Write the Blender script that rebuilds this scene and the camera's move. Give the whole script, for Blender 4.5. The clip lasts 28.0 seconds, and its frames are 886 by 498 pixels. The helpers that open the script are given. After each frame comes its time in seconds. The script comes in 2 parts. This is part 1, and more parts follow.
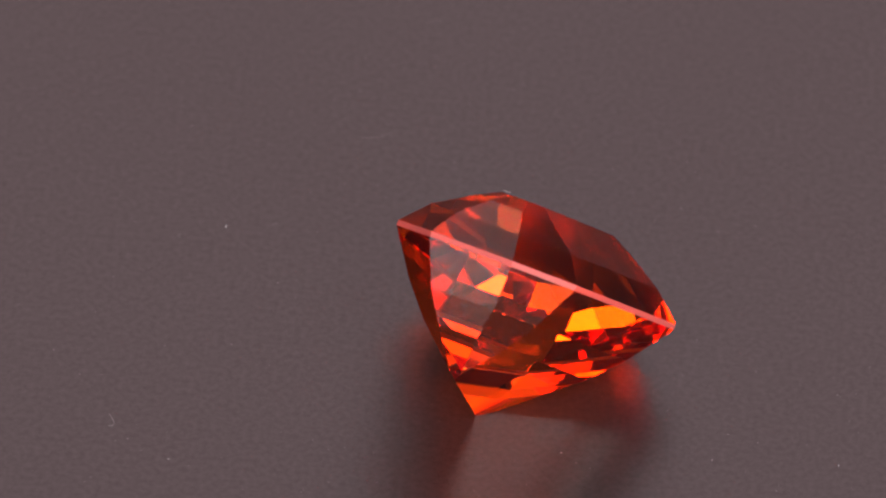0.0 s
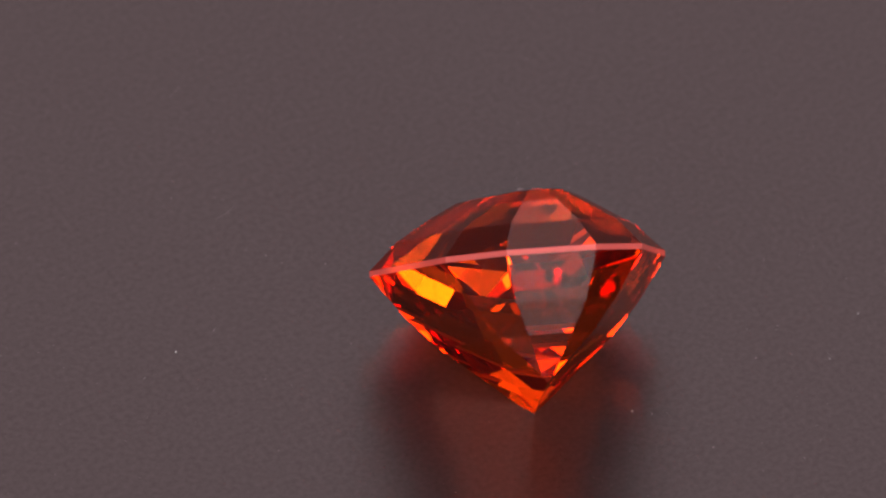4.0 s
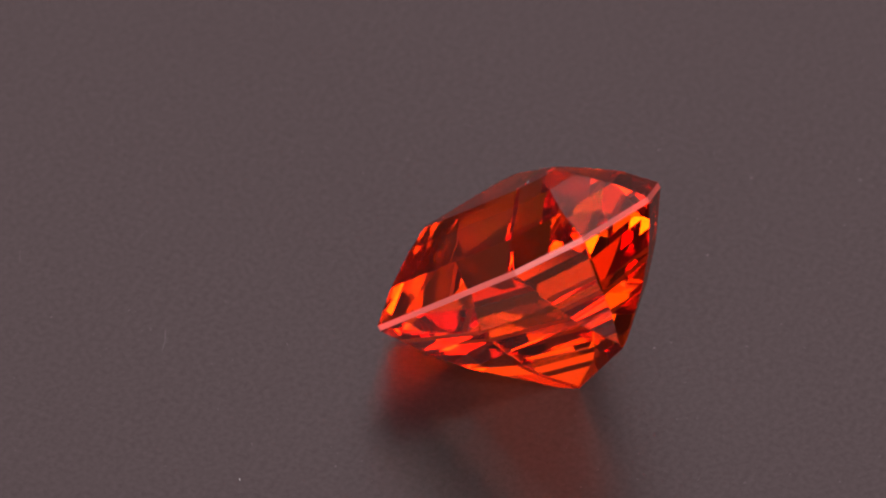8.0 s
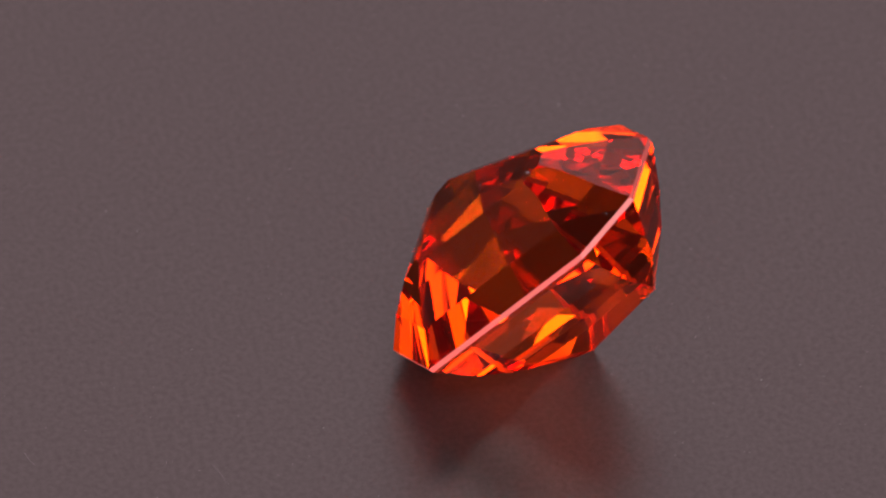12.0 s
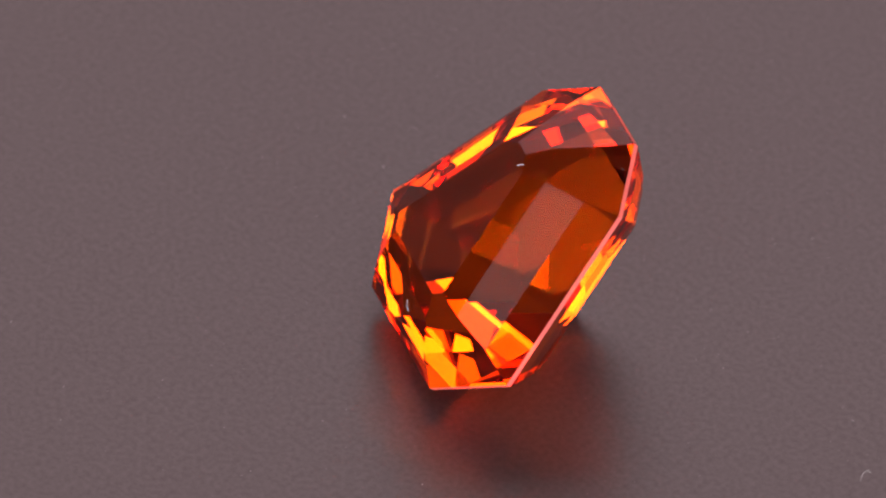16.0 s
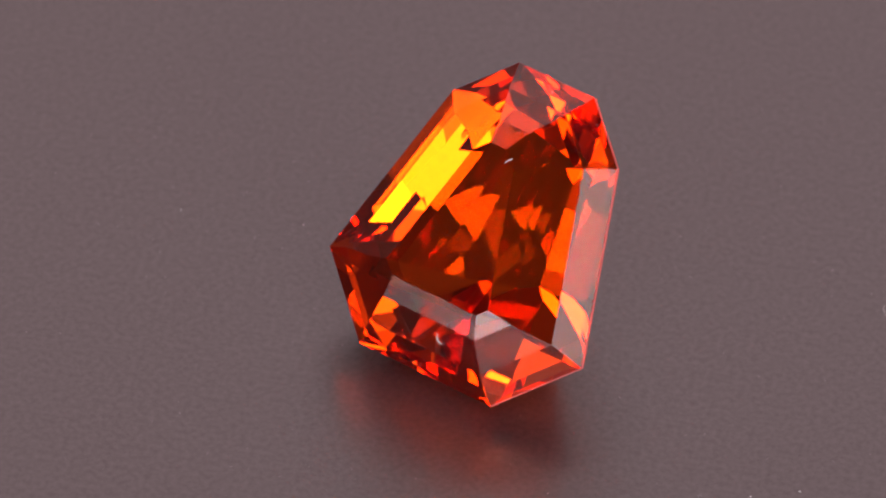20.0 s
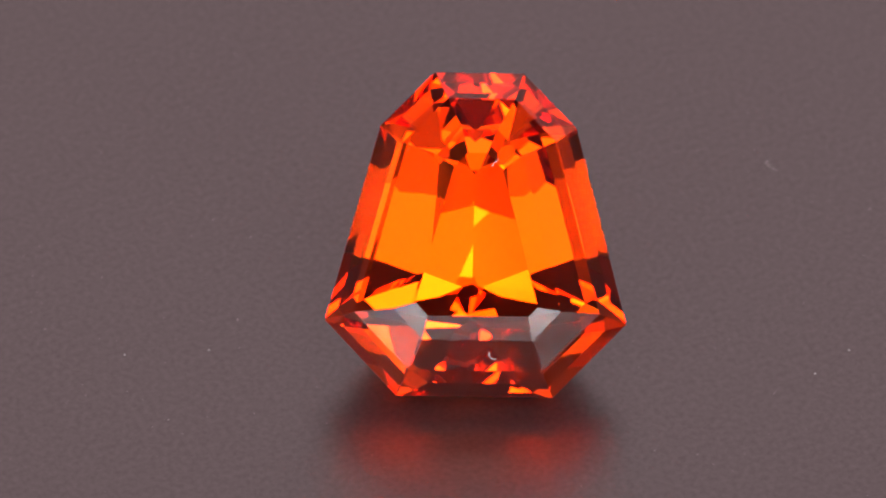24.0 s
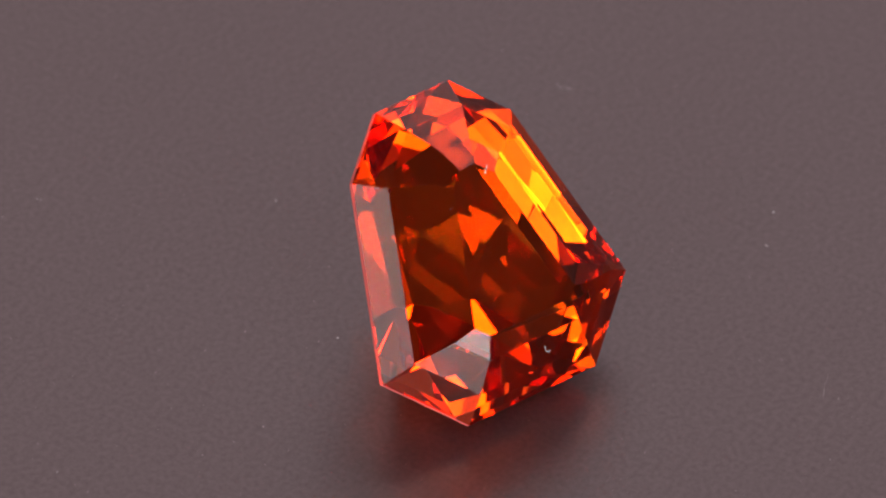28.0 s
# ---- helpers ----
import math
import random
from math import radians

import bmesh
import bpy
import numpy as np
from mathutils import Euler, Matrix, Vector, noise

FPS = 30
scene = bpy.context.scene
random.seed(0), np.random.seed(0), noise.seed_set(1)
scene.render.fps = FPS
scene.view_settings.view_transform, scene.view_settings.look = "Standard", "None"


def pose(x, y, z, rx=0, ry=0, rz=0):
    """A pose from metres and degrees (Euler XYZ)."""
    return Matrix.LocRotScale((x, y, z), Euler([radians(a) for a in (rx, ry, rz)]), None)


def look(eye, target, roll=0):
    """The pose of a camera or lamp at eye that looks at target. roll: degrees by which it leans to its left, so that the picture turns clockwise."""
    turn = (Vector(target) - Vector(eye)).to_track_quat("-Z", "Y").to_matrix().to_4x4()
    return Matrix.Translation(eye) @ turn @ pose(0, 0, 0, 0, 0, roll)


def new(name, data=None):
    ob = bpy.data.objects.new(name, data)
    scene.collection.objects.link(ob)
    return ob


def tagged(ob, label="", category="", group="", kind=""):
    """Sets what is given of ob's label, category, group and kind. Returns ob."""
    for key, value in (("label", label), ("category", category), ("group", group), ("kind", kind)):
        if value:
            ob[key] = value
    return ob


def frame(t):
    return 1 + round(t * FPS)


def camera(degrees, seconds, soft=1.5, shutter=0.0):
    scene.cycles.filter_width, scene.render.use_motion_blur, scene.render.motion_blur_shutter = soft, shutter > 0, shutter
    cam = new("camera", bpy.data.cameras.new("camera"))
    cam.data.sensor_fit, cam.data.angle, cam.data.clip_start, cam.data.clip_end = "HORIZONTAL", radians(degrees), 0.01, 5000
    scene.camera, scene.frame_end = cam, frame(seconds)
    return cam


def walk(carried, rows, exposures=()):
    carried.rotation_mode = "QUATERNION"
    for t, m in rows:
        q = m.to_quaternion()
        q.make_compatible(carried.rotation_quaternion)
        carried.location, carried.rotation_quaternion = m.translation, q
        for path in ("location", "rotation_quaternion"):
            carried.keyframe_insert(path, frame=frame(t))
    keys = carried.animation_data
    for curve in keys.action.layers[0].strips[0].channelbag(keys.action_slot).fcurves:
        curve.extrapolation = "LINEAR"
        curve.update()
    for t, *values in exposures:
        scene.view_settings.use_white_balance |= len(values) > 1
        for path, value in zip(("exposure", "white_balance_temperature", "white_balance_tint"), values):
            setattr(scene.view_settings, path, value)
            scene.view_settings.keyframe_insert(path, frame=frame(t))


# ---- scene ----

# ---- camera: stands still over a turning display plate ----
cam = camera(5.149, 28.0, soft=2.0)
EYE = (0.0, -0.216647, 0.207519)
AIM = (-0.001777, 0.0, 0.004058)
ROLL = 3.225
# a close-up lens: sharp on the stone's near side, soft behind it
cam.data.dof.use_dof, cam.data.dof.focus_distance, cam.data.dof.aperture_fstop = True, 0.2965, 125.0
walk(cam, [(0.0, look(EYE, AIM, ROLL)), (28.0, look(EYE, AIM, ROLL))],
     exposures=[(0.0, 0.15), (2.0, -0.04), (6.0, -0.05), (11.0, -0.04), (12.0, 0.19), (14.5, 0.45), (17.0, 0.58), (19.0, 0.59), (21.0, 0.51), (25.0, 0.42), (28.0, 0.37)])

SPIN = 8.6572  # degrees a second, counter-clockwise from above

# light goes many times to and fro inside a cut stone
scene.cycles.max_bounces, scene.cycles.transmission_bounces, scene.cycles.glossy_bounces = 40, 40, 40

# ---- world and lights ----
world = bpy.data.worlds.new("room")
scene.world = world
world.use_nodes = True
world.node_tree.nodes["Background"].inputs[0].default_value = (1.0, 0.8, 0.82, 1)
world.node_tree.nodes["Background"].inputs[1].default_value = 0.02


def polar(az, el, dist):
    """A place seen from the plate's centre: az 0 is away from the camera, 90 to its right."""
    a, e = radians(az), radians(el)
    return (dist * math.sin(a) * math.cos(e), dist * math.cos(a) * math.cos(e), dist * math.sin(e))


def light_panel(name, place, target, w, h, radiance, color):
    data = bpy.data.lights.new(name, "AREA")
    data.shape, data.size, data.size_y = "RECTANGLE", w, h
    data.energy, data.color = radiance * math.pi * w * h, color
    ob = new(name, data)
    ob.matrix_world = look(place, target)
    return ob


WHITE, ROSE = (1.0, 0.95, 0.97), (1.0, 0.68, 0.72)
HUB = (0, 0, 0.004)
light_panel("front_light", polar(181, 8.4, 0.50), HUB, 1.270, 0.341, 6.12, WHITE)
light_panel("front_lamp_left", polar(-148.5, 8.6, 0.48), HUB, 0.370, 0.135, 15.00, WHITE)
light_panel("front_lamp_right", polar(137.5, 8.4, 0.48), HUB, 0.240, 0.120, 19.80, WHITE)
light_panel("front_lamp_right_inner", polar(151, 12.8, 0.48), HUB, 0.143, 0.168, 15.66, WHITE)
light_panel("front_light_right_low", polar(139, 28.5, 0.50), HUB, 0.300, 0.110, 3.20, WHITE)
light_panel("front_light_left_low", polar(-147, 29.5, 0.50), HUB, 0.300, 0.110, 2.60, WHITE)
light_panel("front_light_right_high", polar(136, 40.3, 0.50), HUB, 0.136, 0.115, 1.25, WHITE)
light_panel("front_light_left_high", polar(-143, 38.8, 0.50), HUB, 0.116, 0.067, 0.80, WHITE)
light_panel("top_light_right", polar(140, 58.8, 0.50), HUB, 0.175, 0.116, 18.86, WHITE)
light_panel("top_light_left", polar(-154, 62.1, 0.50), HUB, 0.158, 0.126, 14.66, WHITE)
light_panel("top_light_middle", polar(179, 58.4, 0.50), HUB, 0.270, 0.099, 3.70, WHITE)
light_panel("back_light", polar(-1, 39.8, 0.60), HUB, 0.626, 0.457, 1.19, ROSE)
light_panel("back_light_left", polar(-39, 59.8, 0.60), HUB, 0.242, 0.176, 1.58, ROSE)
light_panel("back_light_right", polar(43, 65.7, 0.60), HUB, 0.210, 0.200, 1.27, ROSE)
light_panel("back_light_right_side", polar(39, 36.8, 0.60), HUB, 0.313, 0.255, 0.72, ROSE)


# ---- materials ----
def material(name):
    mat = bpy.data.materials.new(name)
    mat.use_nodes = True
    nt = mat.node_tree
    return mat, nt.nodes, nt.links, nt.nodes["Principled BSDF"]


def gem_material():
    """Clear quartz that takes green and blue out of the light at every pass, with an extra cool reflection added.
    """
    mat, nodes, links, b = material("madeira_citrine")
    nodes.remove(b)
    clear = nodes.new("ShaderNodeBsdfRefraction")
    clear.inputs["Color"].default_value = (0.885, 0.297, 0.026, 1)
    clear.inputs["Roughness"].default_value = 0.0
    clear.inputs["IOR"].default_value = 1.5325
    sheen = nodes.new("ShaderNodeBsdfGlossy")
    sheen.inputs["Color"].default_value = (0.97, 0.57, 0.49, 1)
    sheen.inputs["Roughness"].default_value = 0.0
    gloss = nodes.new("ShaderNodeFresnel")
    gloss.inputs["IOR"].default_value = 1.5325
    stone = nodes.new("ShaderNodeMixShader")
    links.new(gloss.outputs[0], stone.inputs[0])
    links.new(clear.outputs[0], stone.inputs[1])
    links.new(sheen.outputs[0], stone.inputs[2])
    # added blue-green reflection: lifts the darks and evens out the sheen's red tint
    cool_gloss = nodes.new("ShaderNodeBsdfGlossy")
    cool_gloss.inputs["Color"].default_value = (0.0, 0.012, 0.015, 1)
    cool_gloss.inputs["Roughness"].default_value = 0.0
    both = nodes.new("ShaderNodeAddShader")
    links.new(stone.outputs[0], both.inputs[0])
    links.new(cool_gloss.outputs[0], both.inputs[1])
    links.new(both.outputs[0], nodes["Material Output"].inputs["Surface"])
    return mat


def plate_material():
    """Dark lacquer with a fine satin grain."""
    mat, nodes, links, b = material("dark_satin_plate")
    place = nodes.new("ShaderNodeTexCoord")
    grain = nodes.new("ShaderNodeTexNoise")
    grain.inputs["Scale"].default_value, grain.inputs["Detail"].default_value = 24000.0, 3.0
    cloud = nodes.new("ShaderNodeTexNoise")
    cloud.inputs["Scale"].default_value, cloud.inputs["Detail"].default_value = 260.0, 5.0
    tone = nodes.new("ShaderNodeMix")
    tone.data_type = "RGBA"
    tone.inputs[6].default_value, tone.inputs[7].default_value = (0.0045, 0.0033, 0.0036, 1), (0.0078, 0.0058, 0.0062, 1)
    rough = nodes.new("ShaderNodeMapRange")
    rough.inputs[3].default_value, rough.inputs[4].default_value = 0.20, 0.27
    bump = nodes.new("ShaderNodeBump")
    bump.inputs["Strength"].default_value, bump.inputs["Distance"].default_value = 0.33, 0.00002
    links.new(place.outputs["Object"], grain.inputs["Vector"])
    links.new(place.outputs["Object"], cloud.inputs["Vector"])
    links.new(cloud.outputs[0], tone.inputs[0])
    links.new(cloud.outputs[0], rough.inputs[0])
    links.new(grain.outputs[0], bump.inputs["Height"])
    links.new(tone.outputs[2], b.inputs["Base Color"])
    fleck = nodes.new("ShaderNodeMath")
    fleck.operation = "MULTIPLY_ADD"
    fleck.inputs[1].default_value = 0.14
    links.new(grain.outputs[0], fleck.inputs[0])
    links.new(rough.outputs[0], fleck.inputs[2])
    links.new(fleck.outputs[0], b.inputs["Roughness"])
    links.new(bump.outputs[0], b.inputs["Normal"])
    # uneven polish at the size of brush marks
    mottle = nodes.new("ShaderNodeTexNoise")
    mottle.inputs["Scale"].default_value, mottle.inputs["Detail"].default_value = 5200.0, 4.0
    shine = nodes.new("ShaderNodeMapRange")
    shine.inputs[1].default_value, shine.inputs[2].default_value = 0.3, 0.7
    shine.inputs[3].default_value, shine.inputs[4].default_value = 0.43, 0.57
    links.new(place.outputs["Object"], mottle.inputs["Vector"])
    links.new(mottle.outputs[0], shine.inputs[0])
    links.new(shine.outputs[0], b.inputs["Specular IOR Level"])
    b.inputs["IOR"].default_value = 1.64
    return mat


def frost_material():
    mat, nodes, links, b = material("bruted_girdle")
    b.inputs["Base Color"].default_value = (0.30, 0.055, 0.048, 1)
    b.inputs["Transmission Weight"].default_value = 0.35
    b.inputs["Roughness"].default_value = 0.4
    b.inputs["IOR"].default_value = 1.25
    return mat


def plain(name, color, rough, scale):
    """Matt paint, wood or lint with a little variation in tone."""
    mat, nodes, links, b = material(name)
    place = nodes.new("ShaderNodeTexCoord")
    tex = nodes.new("ShaderNodeTexNoise")
    tex.inputs["Scale"].default_value, tex.inputs["Detail"].default_value = scale, 4.0
    tone = nodes.new("ShaderNodeMix")
    tone.data_type = "RGBA"
    tone.inputs[6].default_value = tuple(c * 0.85 for c in color) + (1,)
    tone.inputs[7].default_value = tuple(min(1, c * 1.15) for c in color) + (1,)
    links.new(place.outputs["Object"], tex.inputs["Vector"])
    links.new(tex.outputs[0], tone.inputs[0])
    links.new(tone.outputs[2], b.inputs["Base Color"])
    b.inputs["Roughness"].default_value = rough
    return mat


LINT = plain("pale_lint", (0.33, 0.315, 0.31), 0.8, 30000.0)
SPECK = plain("grey_dust", (0.28, 0.27, 0.27), 0.9, 30000.0)
WALLPAINT = plain("pale_wall_paint", (0.60, 0.52, 0.53), 0.8, 6.0)
TABLETOP = plain("dark_tabletop", (0.05, 0.045, 0.045), 0.5, 20.0)
GEM = gem_material()
FROST = frost_material()
PLATE = plate_material()


# ---- ground: round plate of the turntable ----
def part(name, bm, mat, parent=None, label=""):
    me = bpy.data.meshes.new(name)
    bm.to_mesh(me)
    bm.free()
    me.materials.append(mat)
    ob = new(name, me)
    ob.parent = parent
    if label:
        ob["label"] = label
    return ob


def slab(name, lo, hi, mat, bevel=0.0):
    bm = bmesh.new()
    bmesh.ops.create_cube(bm, size=1.0)
    for v in bm.verts:
        v.co = Vector(((lo[i] + hi[i]) / 2 + v.co[i] * (hi[i] - lo[i]) for i in range(3)))
    if bevel:
        bmesh.ops.bevel(bm, geom=bm.edges[:], offset=bevel, segments=2, affect="EDGES")
    return tagged(part(name, bm, mat), kind="structure")


# unseen plain room added around the table; its pale paint bounces light into the stone
slab("floor", (-1.6, -1.6, -0.80), (1.6, 1.6, -0.76), TABLETOP)
slab("ceiling", (-1.6, -1.6, 1.60), (1.6, 1.6, 1.64), WALLPAINT)
slab("wall_north", (-1.6, 1.6, -0.80), (1.6, 1.7, 1.64), WALLPAINT)
slab("wall_south", (-1.6, -1.7, -0.80), (1.6, -1.6, 1.64), WALLPAINT)
slab("wall_east", (1.6, -1.7, -0.80), (1.7, 1.7, 1.64), WALLPAINT)
slab("wall_west", (-1.7, -1.7, -0.80), (-1.6, 1.7, 1.64), WALLPAINT)
slab("ground", (-0.70, -0.50, -0.76), (0.70, 0.50, -0.12), TABLETOP, 0.004)

# round turning stand: a disc with a softened rim on a column and a foot
def turned(name, outline, mat, parent, label=""):
    """A solid of revolution about z from (radius, height) pairs, top to bottom."""
    bm = bmesh.new()
    rings = [[bm.verts.new((r * math.cos(k * math.tau / 96), r * math.sin(k * math.tau / 96), z)) for k in range(96)] for r, z in outline]
    for high, low in zip(rings, rings[1:]):
        for k in range(96):
            bm.faces.new((low[k], low[(k + 1) % 96], high[(k + 1) % 96], high[k]))
    bm.faces.new(rings[0])
    bm.faces.new(rings[-1][::-1])
    return part(name, bm, mat, parent, label)


plate = new("display_stand")
plate.empty_display_size = 0.01
tagged(plate, "round dark grey satin turning stand with fine dust", "display stand")
turned("top_disc", [(0.0888, 0.0), (0.0896, -0.0002), (0.0900, -0.0010), (0.0900, -0.0050), (0.0894, -0.0056)], PLATE, plate)
turned("column", [(0.0300, -0.0056), (0.0300, -0.1120)], PLATE, plate)
turned("foot", [(0.0630, -0.1120), (0.0650, -0.1135), (0.0650, -0.1200)], PLATE, plate)

# ---- the gemstone ----
# outline of the girdle in millimetres: x to the narrow end, z up through the table
OUTLINE = [(7.52, 1.345), (7.52, -1.345), (5.89, -2.965), (0, -4.55), (-2.245, -2.365), (-2.245, 2.365), (0, 4.55), (5.89, 2.965)]
GIRDLE = 0.086
# steps of the crown: inset from the girdle for each side, at common heights
CROWN_HEIGHTS = (0.894, 1.591, 1.949)
CROWN_INSETS = [(0.789, 1.731, 2.437), (0.766, 1.821, 2.543), (0.753, 1.880, 2.559), (0.827, 1.715, 2.325),
                (0.791, 1.710, 2.427), (0.787, 1.695, 2.295), (0.753, 1.820, 2.399), (0.816, 1.781, 2.393)]
# steps of the pavilion: depths of the two breaks and the angles of each side
BREAKS = (1.457, 2.421)
END, SHOULDER, FLANK, CORNER, BASE = (57.35, 53.72, 44.01), (58.79, 50.90, 44.67), (56.51, 50.12, 42.64), (57.75, 50.33, 44.74), (63.68, 55.76, 46.62)
ANGLES = [END, SHOULDER, FLANK, CORNER, BASE, CORNER, FLANK, SHOULDER]
MM = 0.001


def gem_planes():
    """Every facet as (normal, offset, tier)."""
    out = []
    for k in range(8):
        a, b = Vector(OUTLINE[k]), Vector(OUTLINE[(k + 1) % 8])
        d = (b - a).normalized()
        nn = Vector((d.y, -d.x))
        if nn.dot(a - Vector((2, 0))) < 0:
            nn = -nn
        off = nn.dot(a)
        out.append((Vector((nn.x, nn.y, 0)), off, "girdle"))
        ins, z = 0.0, GIRDLE
        for i, (nxt, h) in enumerate(zip(CROWN_INSETS[k], CROWN_HEIGHTS)):
            s, c = (h - z), (nxt - ins)
            r = math.hypot(s, c)
            s, c = s / r, c / r
            out.append((Vector((nn.x * s, nn.y * s, c)), s * (off - ins) + c * z, "crown_step_%d" % i))
            ins, z = nxt, h
        ins, z = 0.0, -GIRDLE
        for i, (angle, depth) in enumerate(zip(ANGLES[k], (*BREAKS, 99.0))):
            s, c = math.sin(radians(angle)), math.cos(radians(angle))
            out.append((Vector((nn.x * s, nn.y * s, -c)), s * (off - ins) - c * z, "pavilion_step_%d" % i))
            ins, z = ins + (z + depth) / math.tan(radians(angle)), -depth
    out.append((Vector((0, 0, 1)), CROWN_HEIGHTS[-1], "table"))
    return out


def cut_gem():
    """A block cut down to the facets, then sorted into its tiers."""
    planes = gem_planes()
    bm = bmesh.new()
    bmesh.ops.create_cube(bm, size=30)
    for nrm, off, tier in planes:
        geom = bm.verts[:] + bm.edges[:] + bm.faces[:]
        done = bmesh.ops.bisect_plane(bm, geom=geom, dist=1e-5, plane_co=nrm * off, plane_no=nrm, clear_outer=True)
        edges = [e for e in done["geom_cut"] if isinstance(e, bmesh.types.BMEdge)]
        if edges:
            bmesh.ops.contextual_create(bm, geom=edges)
    bmesh.ops.remove_doubles(bm, verts=bm.verts, dist=0.004)
    bmesh.ops.recalc_face_normals(bm, faces=bm.faces)
    tiers = {}
    for f in bm.faces:
        f.normal_update()
        best = max(planes, key=lambda p: f.normal.dot(p[0]) - 0.05 * abs(p[0].dot(f.calc_center_median()) - p[1]))
        tiers.setdefault(best[2], []).append([tuple(v.co * MM) for v in f.verts])
    bm.free()
    return tiers


FACET_OF = {"table": ("table_facet", "large flat polished table facet"), "girdle": ("girdle_facet", "thin frosted girdle band"),
            "crown_step_0": ("crown_facet", "steep crown facet above the girdle"), "crown_step_1": ("crown_facet", "middle crown facet"),
            "crown_step_2": ("crown_facet", "narrow crown facet beside the table"), "pavilion_step_0": ("pavilion_facet", "steep pavilion facet under the girdle"),
            "pavilion_step_1": ("pavilion_facet", "middle pavilion facet"), "pavilion_step_2": ("pavilion_facet", "lowest pavilion facet running to the culet")}


def gemstone():
    """The cut stone, each polished facet a face of its own; together they close the solid."""
    top = new("gemstone")
    top.empty_display_size = 0.004
    tagged(top, "clear orange red step-cut gemstone resting tilted on its pavilion", "gemstone")
    for tier, faces in cut_gem().items():
        name, label = FACET_OF[tier]
        for ring in faces:
            bm = bmesh.new()
            bm.faces.new([bm.verts.new(co) for co in ring])
            part(name, bm, FROST if tier == "girdle" else GEM, top, label)
    return top


GEM_AT_REST = Matrix(((-0.27953814, 0.91491301, 0.29119170, 0.00119333), (-0.63003862, -0.40364616, 0.66341625, 0.00084561),
                      (0.72450657, 0.00198813, 0.68926503, 0.00238340), (0, 0, 0, 1)))
gem = gemstone()
LOWEST = min((GEM_AT_REST @ v.co).z for ob in gem.children for v in ob.data.vertices)
GEM_AT_REST = Matrix.Translation((0, 0, 0.000002 - LOWEST)) @ GEM_AT_REST


# ---- dust and lint ----
def grain_of(bm, at, size, rng):
    """One crumb of dust: a small uneven lump sunk a little into what it lies on."""
    made = bmesh.ops.create_icosphere(bm, subdivisions=1, radius=1.0)["verts"]
    turn = Euler((rng.uniform(0, 6), rng.uniform(0, 6), rng.uniform(0, 6))).to_matrix()
    sx, sy, sz = size * rng.uniform(0.6, 1.5), size * rng.uniform(0.5, 1.0), size * rng.uniform(0.4, 0.8)
    for v in made:
        c = v.co * rng.uniform(0.75, 1.15)
        v.co = Vector(at) + turn @ Vector((c.x * sx, c.y * sy, c.z * sz))


def fibre(name, points, radius, mat):
    """A thin thread through the points, round in section and tapered at both ends."""
    pts = [Vector(p) for p in points]
    smooth = []
    for i in range(len(pts) - 1):
        a, b = pts[max(i - 1, 0)], pts[min(i + 2, len(pts) - 1)]
        for j in range(4):
            t = j / 4
            smooth.append(((pts[i] * 2) + (pts[i + 1] - a) * t + (a * 2 - pts[i] * 5 + pts[i + 1] * 4 - b) * t * t
                           + (pts[i] * 3 - a - pts[i + 1] * 3 + b) * t ** 3) * 0.5)
    smooth.append(pts[-1])
    bm = bmesh.new()
    rings = []
    for i, p in enumerate(smooth):
        way = (smooth[min(i + 1, len(smooth) - 1)] - smooth[max(i - 1, 0)]).normalized()
        side = way.orthogonal().normalized()
        up = way.cross(side)
        r = radius * (0.45 if i in (0, len(smooth) - 1) else 1.0)
        rings.append([bm.verts.new(p + side * r * math.cos(k * math.tau / 6) + up * r * math.sin(k * math.tau / 6)) for k in range(6)])
    for a, b in zip(rings, rings[1:]):
        for k in range(6):
            bm.faces.new((a[k], a[(k + 1) % 6], b[(k + 1) % 6], b[k]))
    bm.faces.new(rings[0][::-1])
    bm.faces.new(rings[-1])
    return part(name, bm, mat)


# the larger crumbs, in millimetres from the plate's centre
CRUMBS = [(-8.53, 4.71), (-12.27, 0.57), (-13.4, -1.22), (-9.61, -5.63), (-11.87, -6.63), (-12.54, -2.19), (7.94, -0.28), (8.07, -3.35),
          (6.71, -4.23), (10.53, -4.13), (2.63, -4.71), (6.1, 0.95), (1.42, 9.15), (-1.31, 10.91), (-3.78, 9.84), (2.16, -4.32),
          (-4.36, -4.65), (-5.16, 10.65), (-2.07, -9.05), (-2.68, -9.66), (-5.33, -4.44), (10.99, -9.55), (8.67, -5.37), (12.3, -6.1),
          (12.22, -3.44), (11.1, -2.63), (10.44, -1.05), (13.43, 1.06), (-6.99, 5.0), (-5.69, 4.73), (-9.95, 4.18), (-2.54, 5.82),
          (-3.92, 7.03), (4.67, 6.18), (5.46, 6.79), (6.02, 8.31), (7.87, 10.68), (3.45, -6.84)]
rng = random.Random(5)
bm = bmesh.new()
for i, (x, y) in enumerate(CRUMBS):
    size = 0.000030 if i == 0 else rng.uniform(0.000014, 0.000026)
    grain_of(bm, (x * MM, y * MM, size * 0.3), size, rng)
for i in range(420):
    r, a = 0.0185 * math.sqrt(rng.random()), rng.uniform(0, math.tau)
    size = rng.uniform(0.000006, 0.000015)
    grain_of(bm, (r * math.cos(a), r * math.sin(a), size * 0.3), size, rng)
dust = part("dust", bm, SPECK)
tagged(dust, "pale dust specks scattered over the dark plate", "dust", kind="stuff")

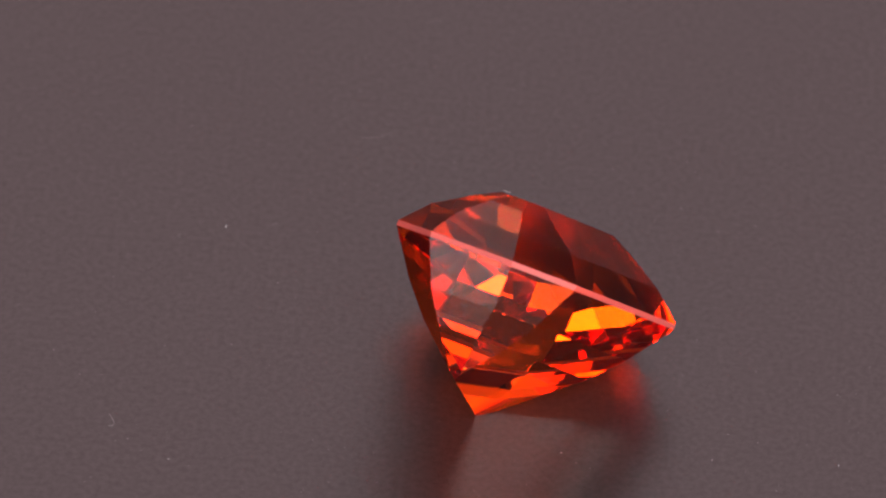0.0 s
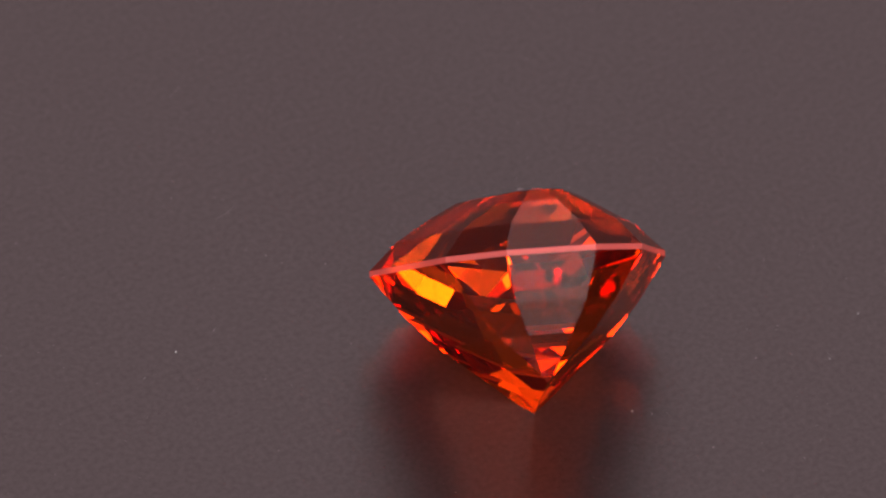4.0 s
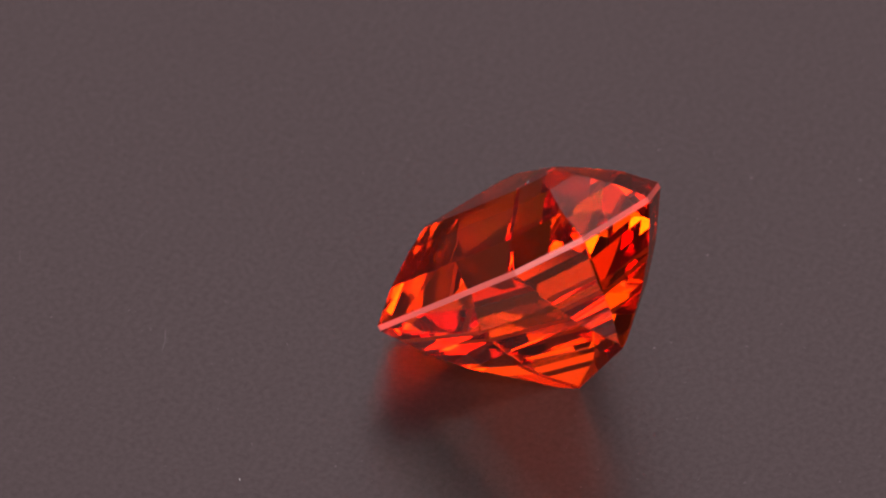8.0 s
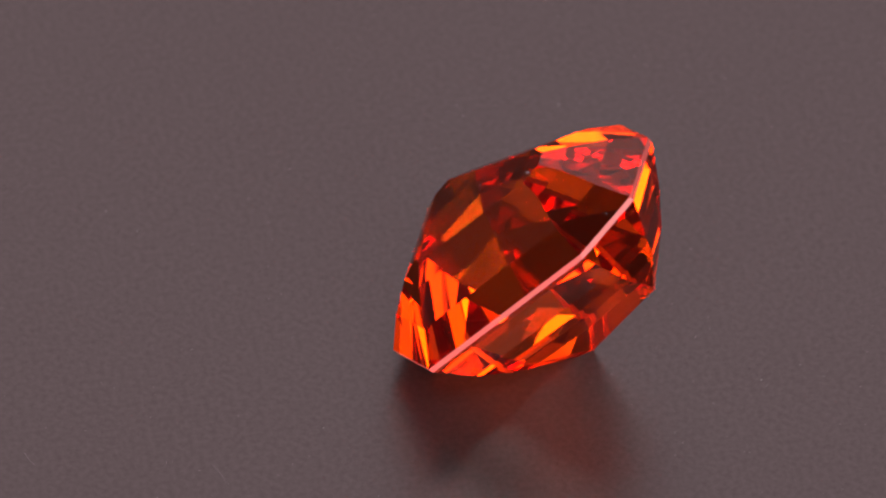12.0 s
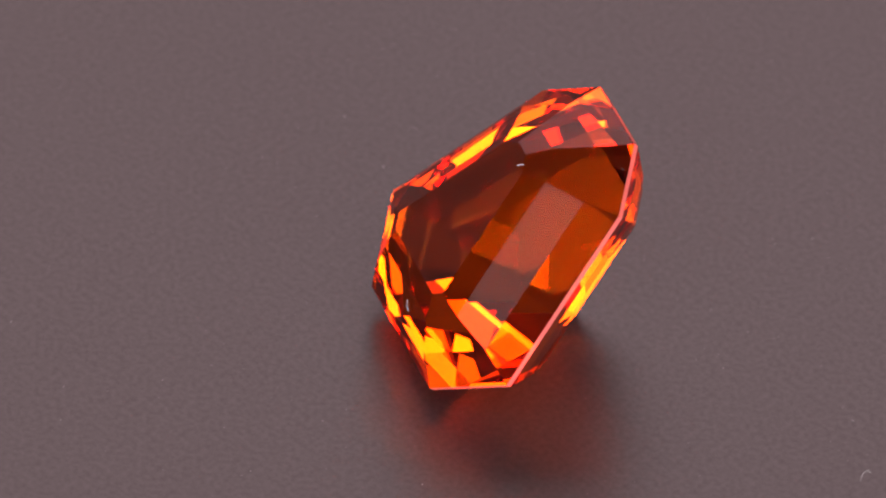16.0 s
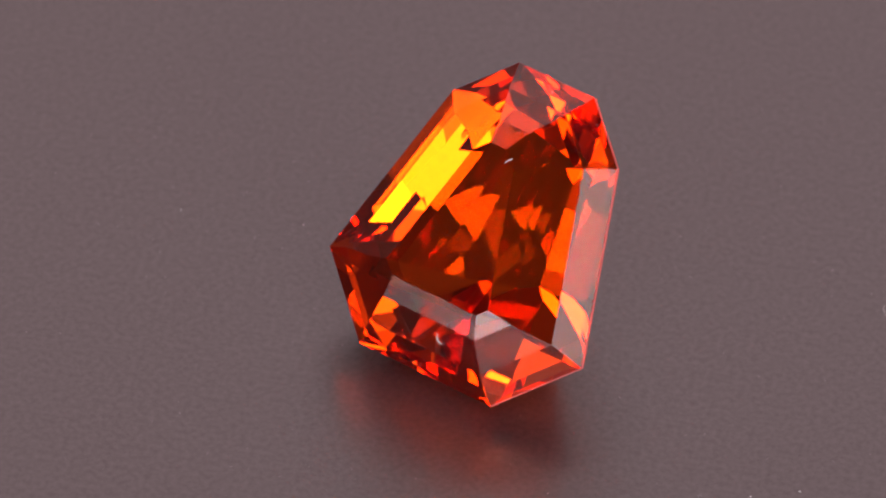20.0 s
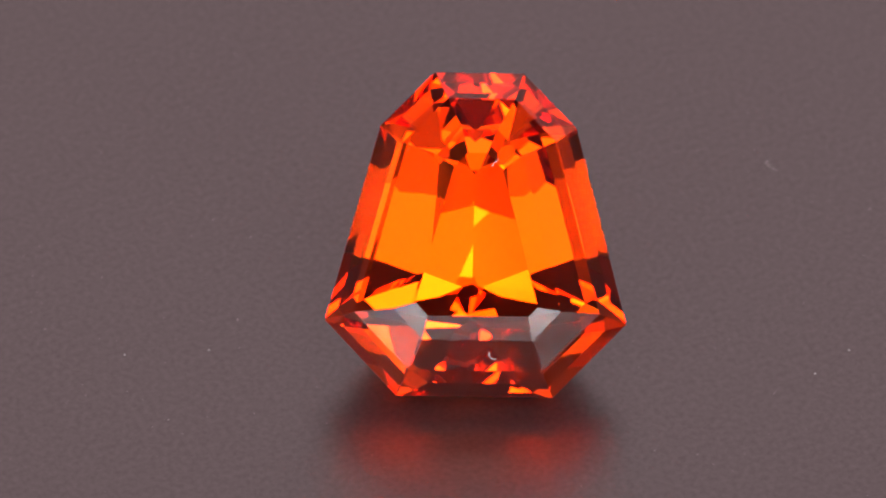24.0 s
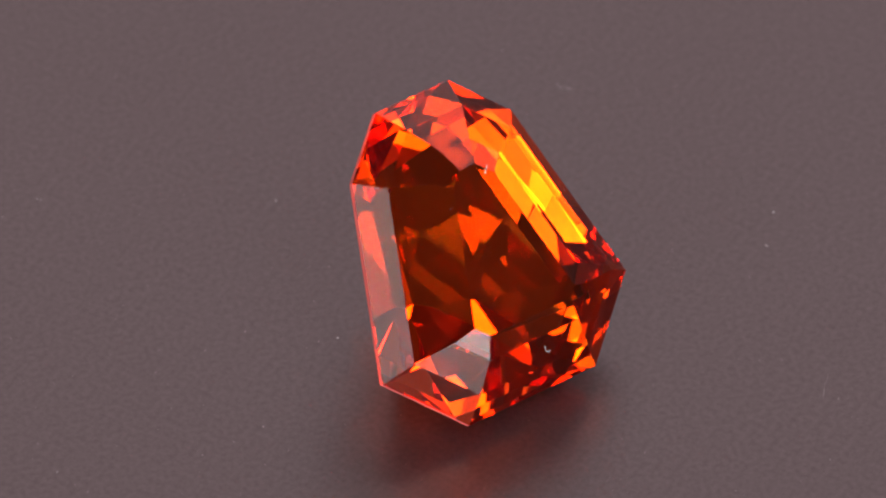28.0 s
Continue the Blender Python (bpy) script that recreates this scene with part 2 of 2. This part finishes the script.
hair = fibre("lint_fibre", [(x * MM, y * MM, 0.000016) for x, y in ((-11.52, -3.85), (-11.44, -4.02), (-11.36, -4.2), (-11.36, -4.32), (-11.42, -4.37), (-11.51, -4.35))], 0.000004, SPECK)
tagged(hair, "short bent white lint fibre lying on the plate", "lint", "lint fibres")
hair_far = fibre("lint_fibre", [(x * MM, y * MM, 0.000014) for x, y in ((-2.26, 14.9), (-2.5, 14.84), (-2.77, 14.71))], 0.0000016, SPECK)
tagged(hair_far, "faint straight grey lint fibre lying on the plate", "lint", "lint fibres")
hair_long = fibre("lint_fibre", [(x * MM, y * MM, 0.000012) for x, y in ((-3.58, 9.42), (-4.05, 9.22), (-4.3, 9.17), (-4.56, 9.06))], 0.0000016, SPECK)
tagged(hair_long, "long thin grey lint fibre lying on the plate", "lint", "lint fibres")

# lint on the stone, in the stone's own millimetres
lint_table = fibre("lint_fibre", [(p[0] * MM, p[1] * MM, p[2] * MM) for p in ((4.68, -0.33, 2.012), (4.78, -0.38, 2.012), (4.86, -0.47, 2.012), (4.9, -0.52, 2.006))], 0.000008, LINT)
tagged(lint_table, "short white lint fibre on the gemstone's table facet", "lint", "lint fibres")
lint_base = fibre("lint_fibre", [(p[0] * MM, p[1] * MM, p[2] * MM) for p in ((-0.86, -0.36, 1.376), (-0.97, -0.36, 1.296), (-1.06, -0.41, 1.231), (-1.1, -0.5, 1.202), (-1.09, -0.58, 1.209))], 0.0000065, LINT)
tagged(lint_base, "curled white lint fibre on a crown facet", "lint", "lint fibres")
bm = bmesh.new()
ON_STONE = [(3.78, -2.97, 0.65), (2.82, -3.36, 0.52), (3.04, -3.44, 0.38), (3.2, -3.3, 0.44), (2.9, -3.2, 0.65), (1.01, -3.77, 0.59), (6.83, -1.83, 0.23), (5.15, 2.17, 1.03), (7.16, -0.17, 0.46)]
for p in ON_STONE:
    grain_of(bm, Vector(p) * MM, rng.uniform(0.000012, 0.000020), rng)
for i in range(14):
    grain_of(bm, Vector((rng.uniform(0.6, 4.4), rng.uniform(-1.3, 1.3), 1.999)) * MM, rng.uniform(0.000005, 0.000009), rng)
stone_dust = part("dust", bm, LINT)
tagged(stone_dust, "tiny white dust specks on the gemstone's facets", "dust", kind="stuff")


def motions():
    on_plate, on_stone = (plate, dust, hair, hair_far, hair_long), (gem, lint_table, lint_base, stone_dust)
    for thing in on_plate + on_stone:
        rest = GEM_AT_REST if thing in on_stone else Matrix()
        walk(thing, [(t, pose(0, 0, 0, 0, 0, SPIN * t) @ rest) for t in range(29)])


motions()
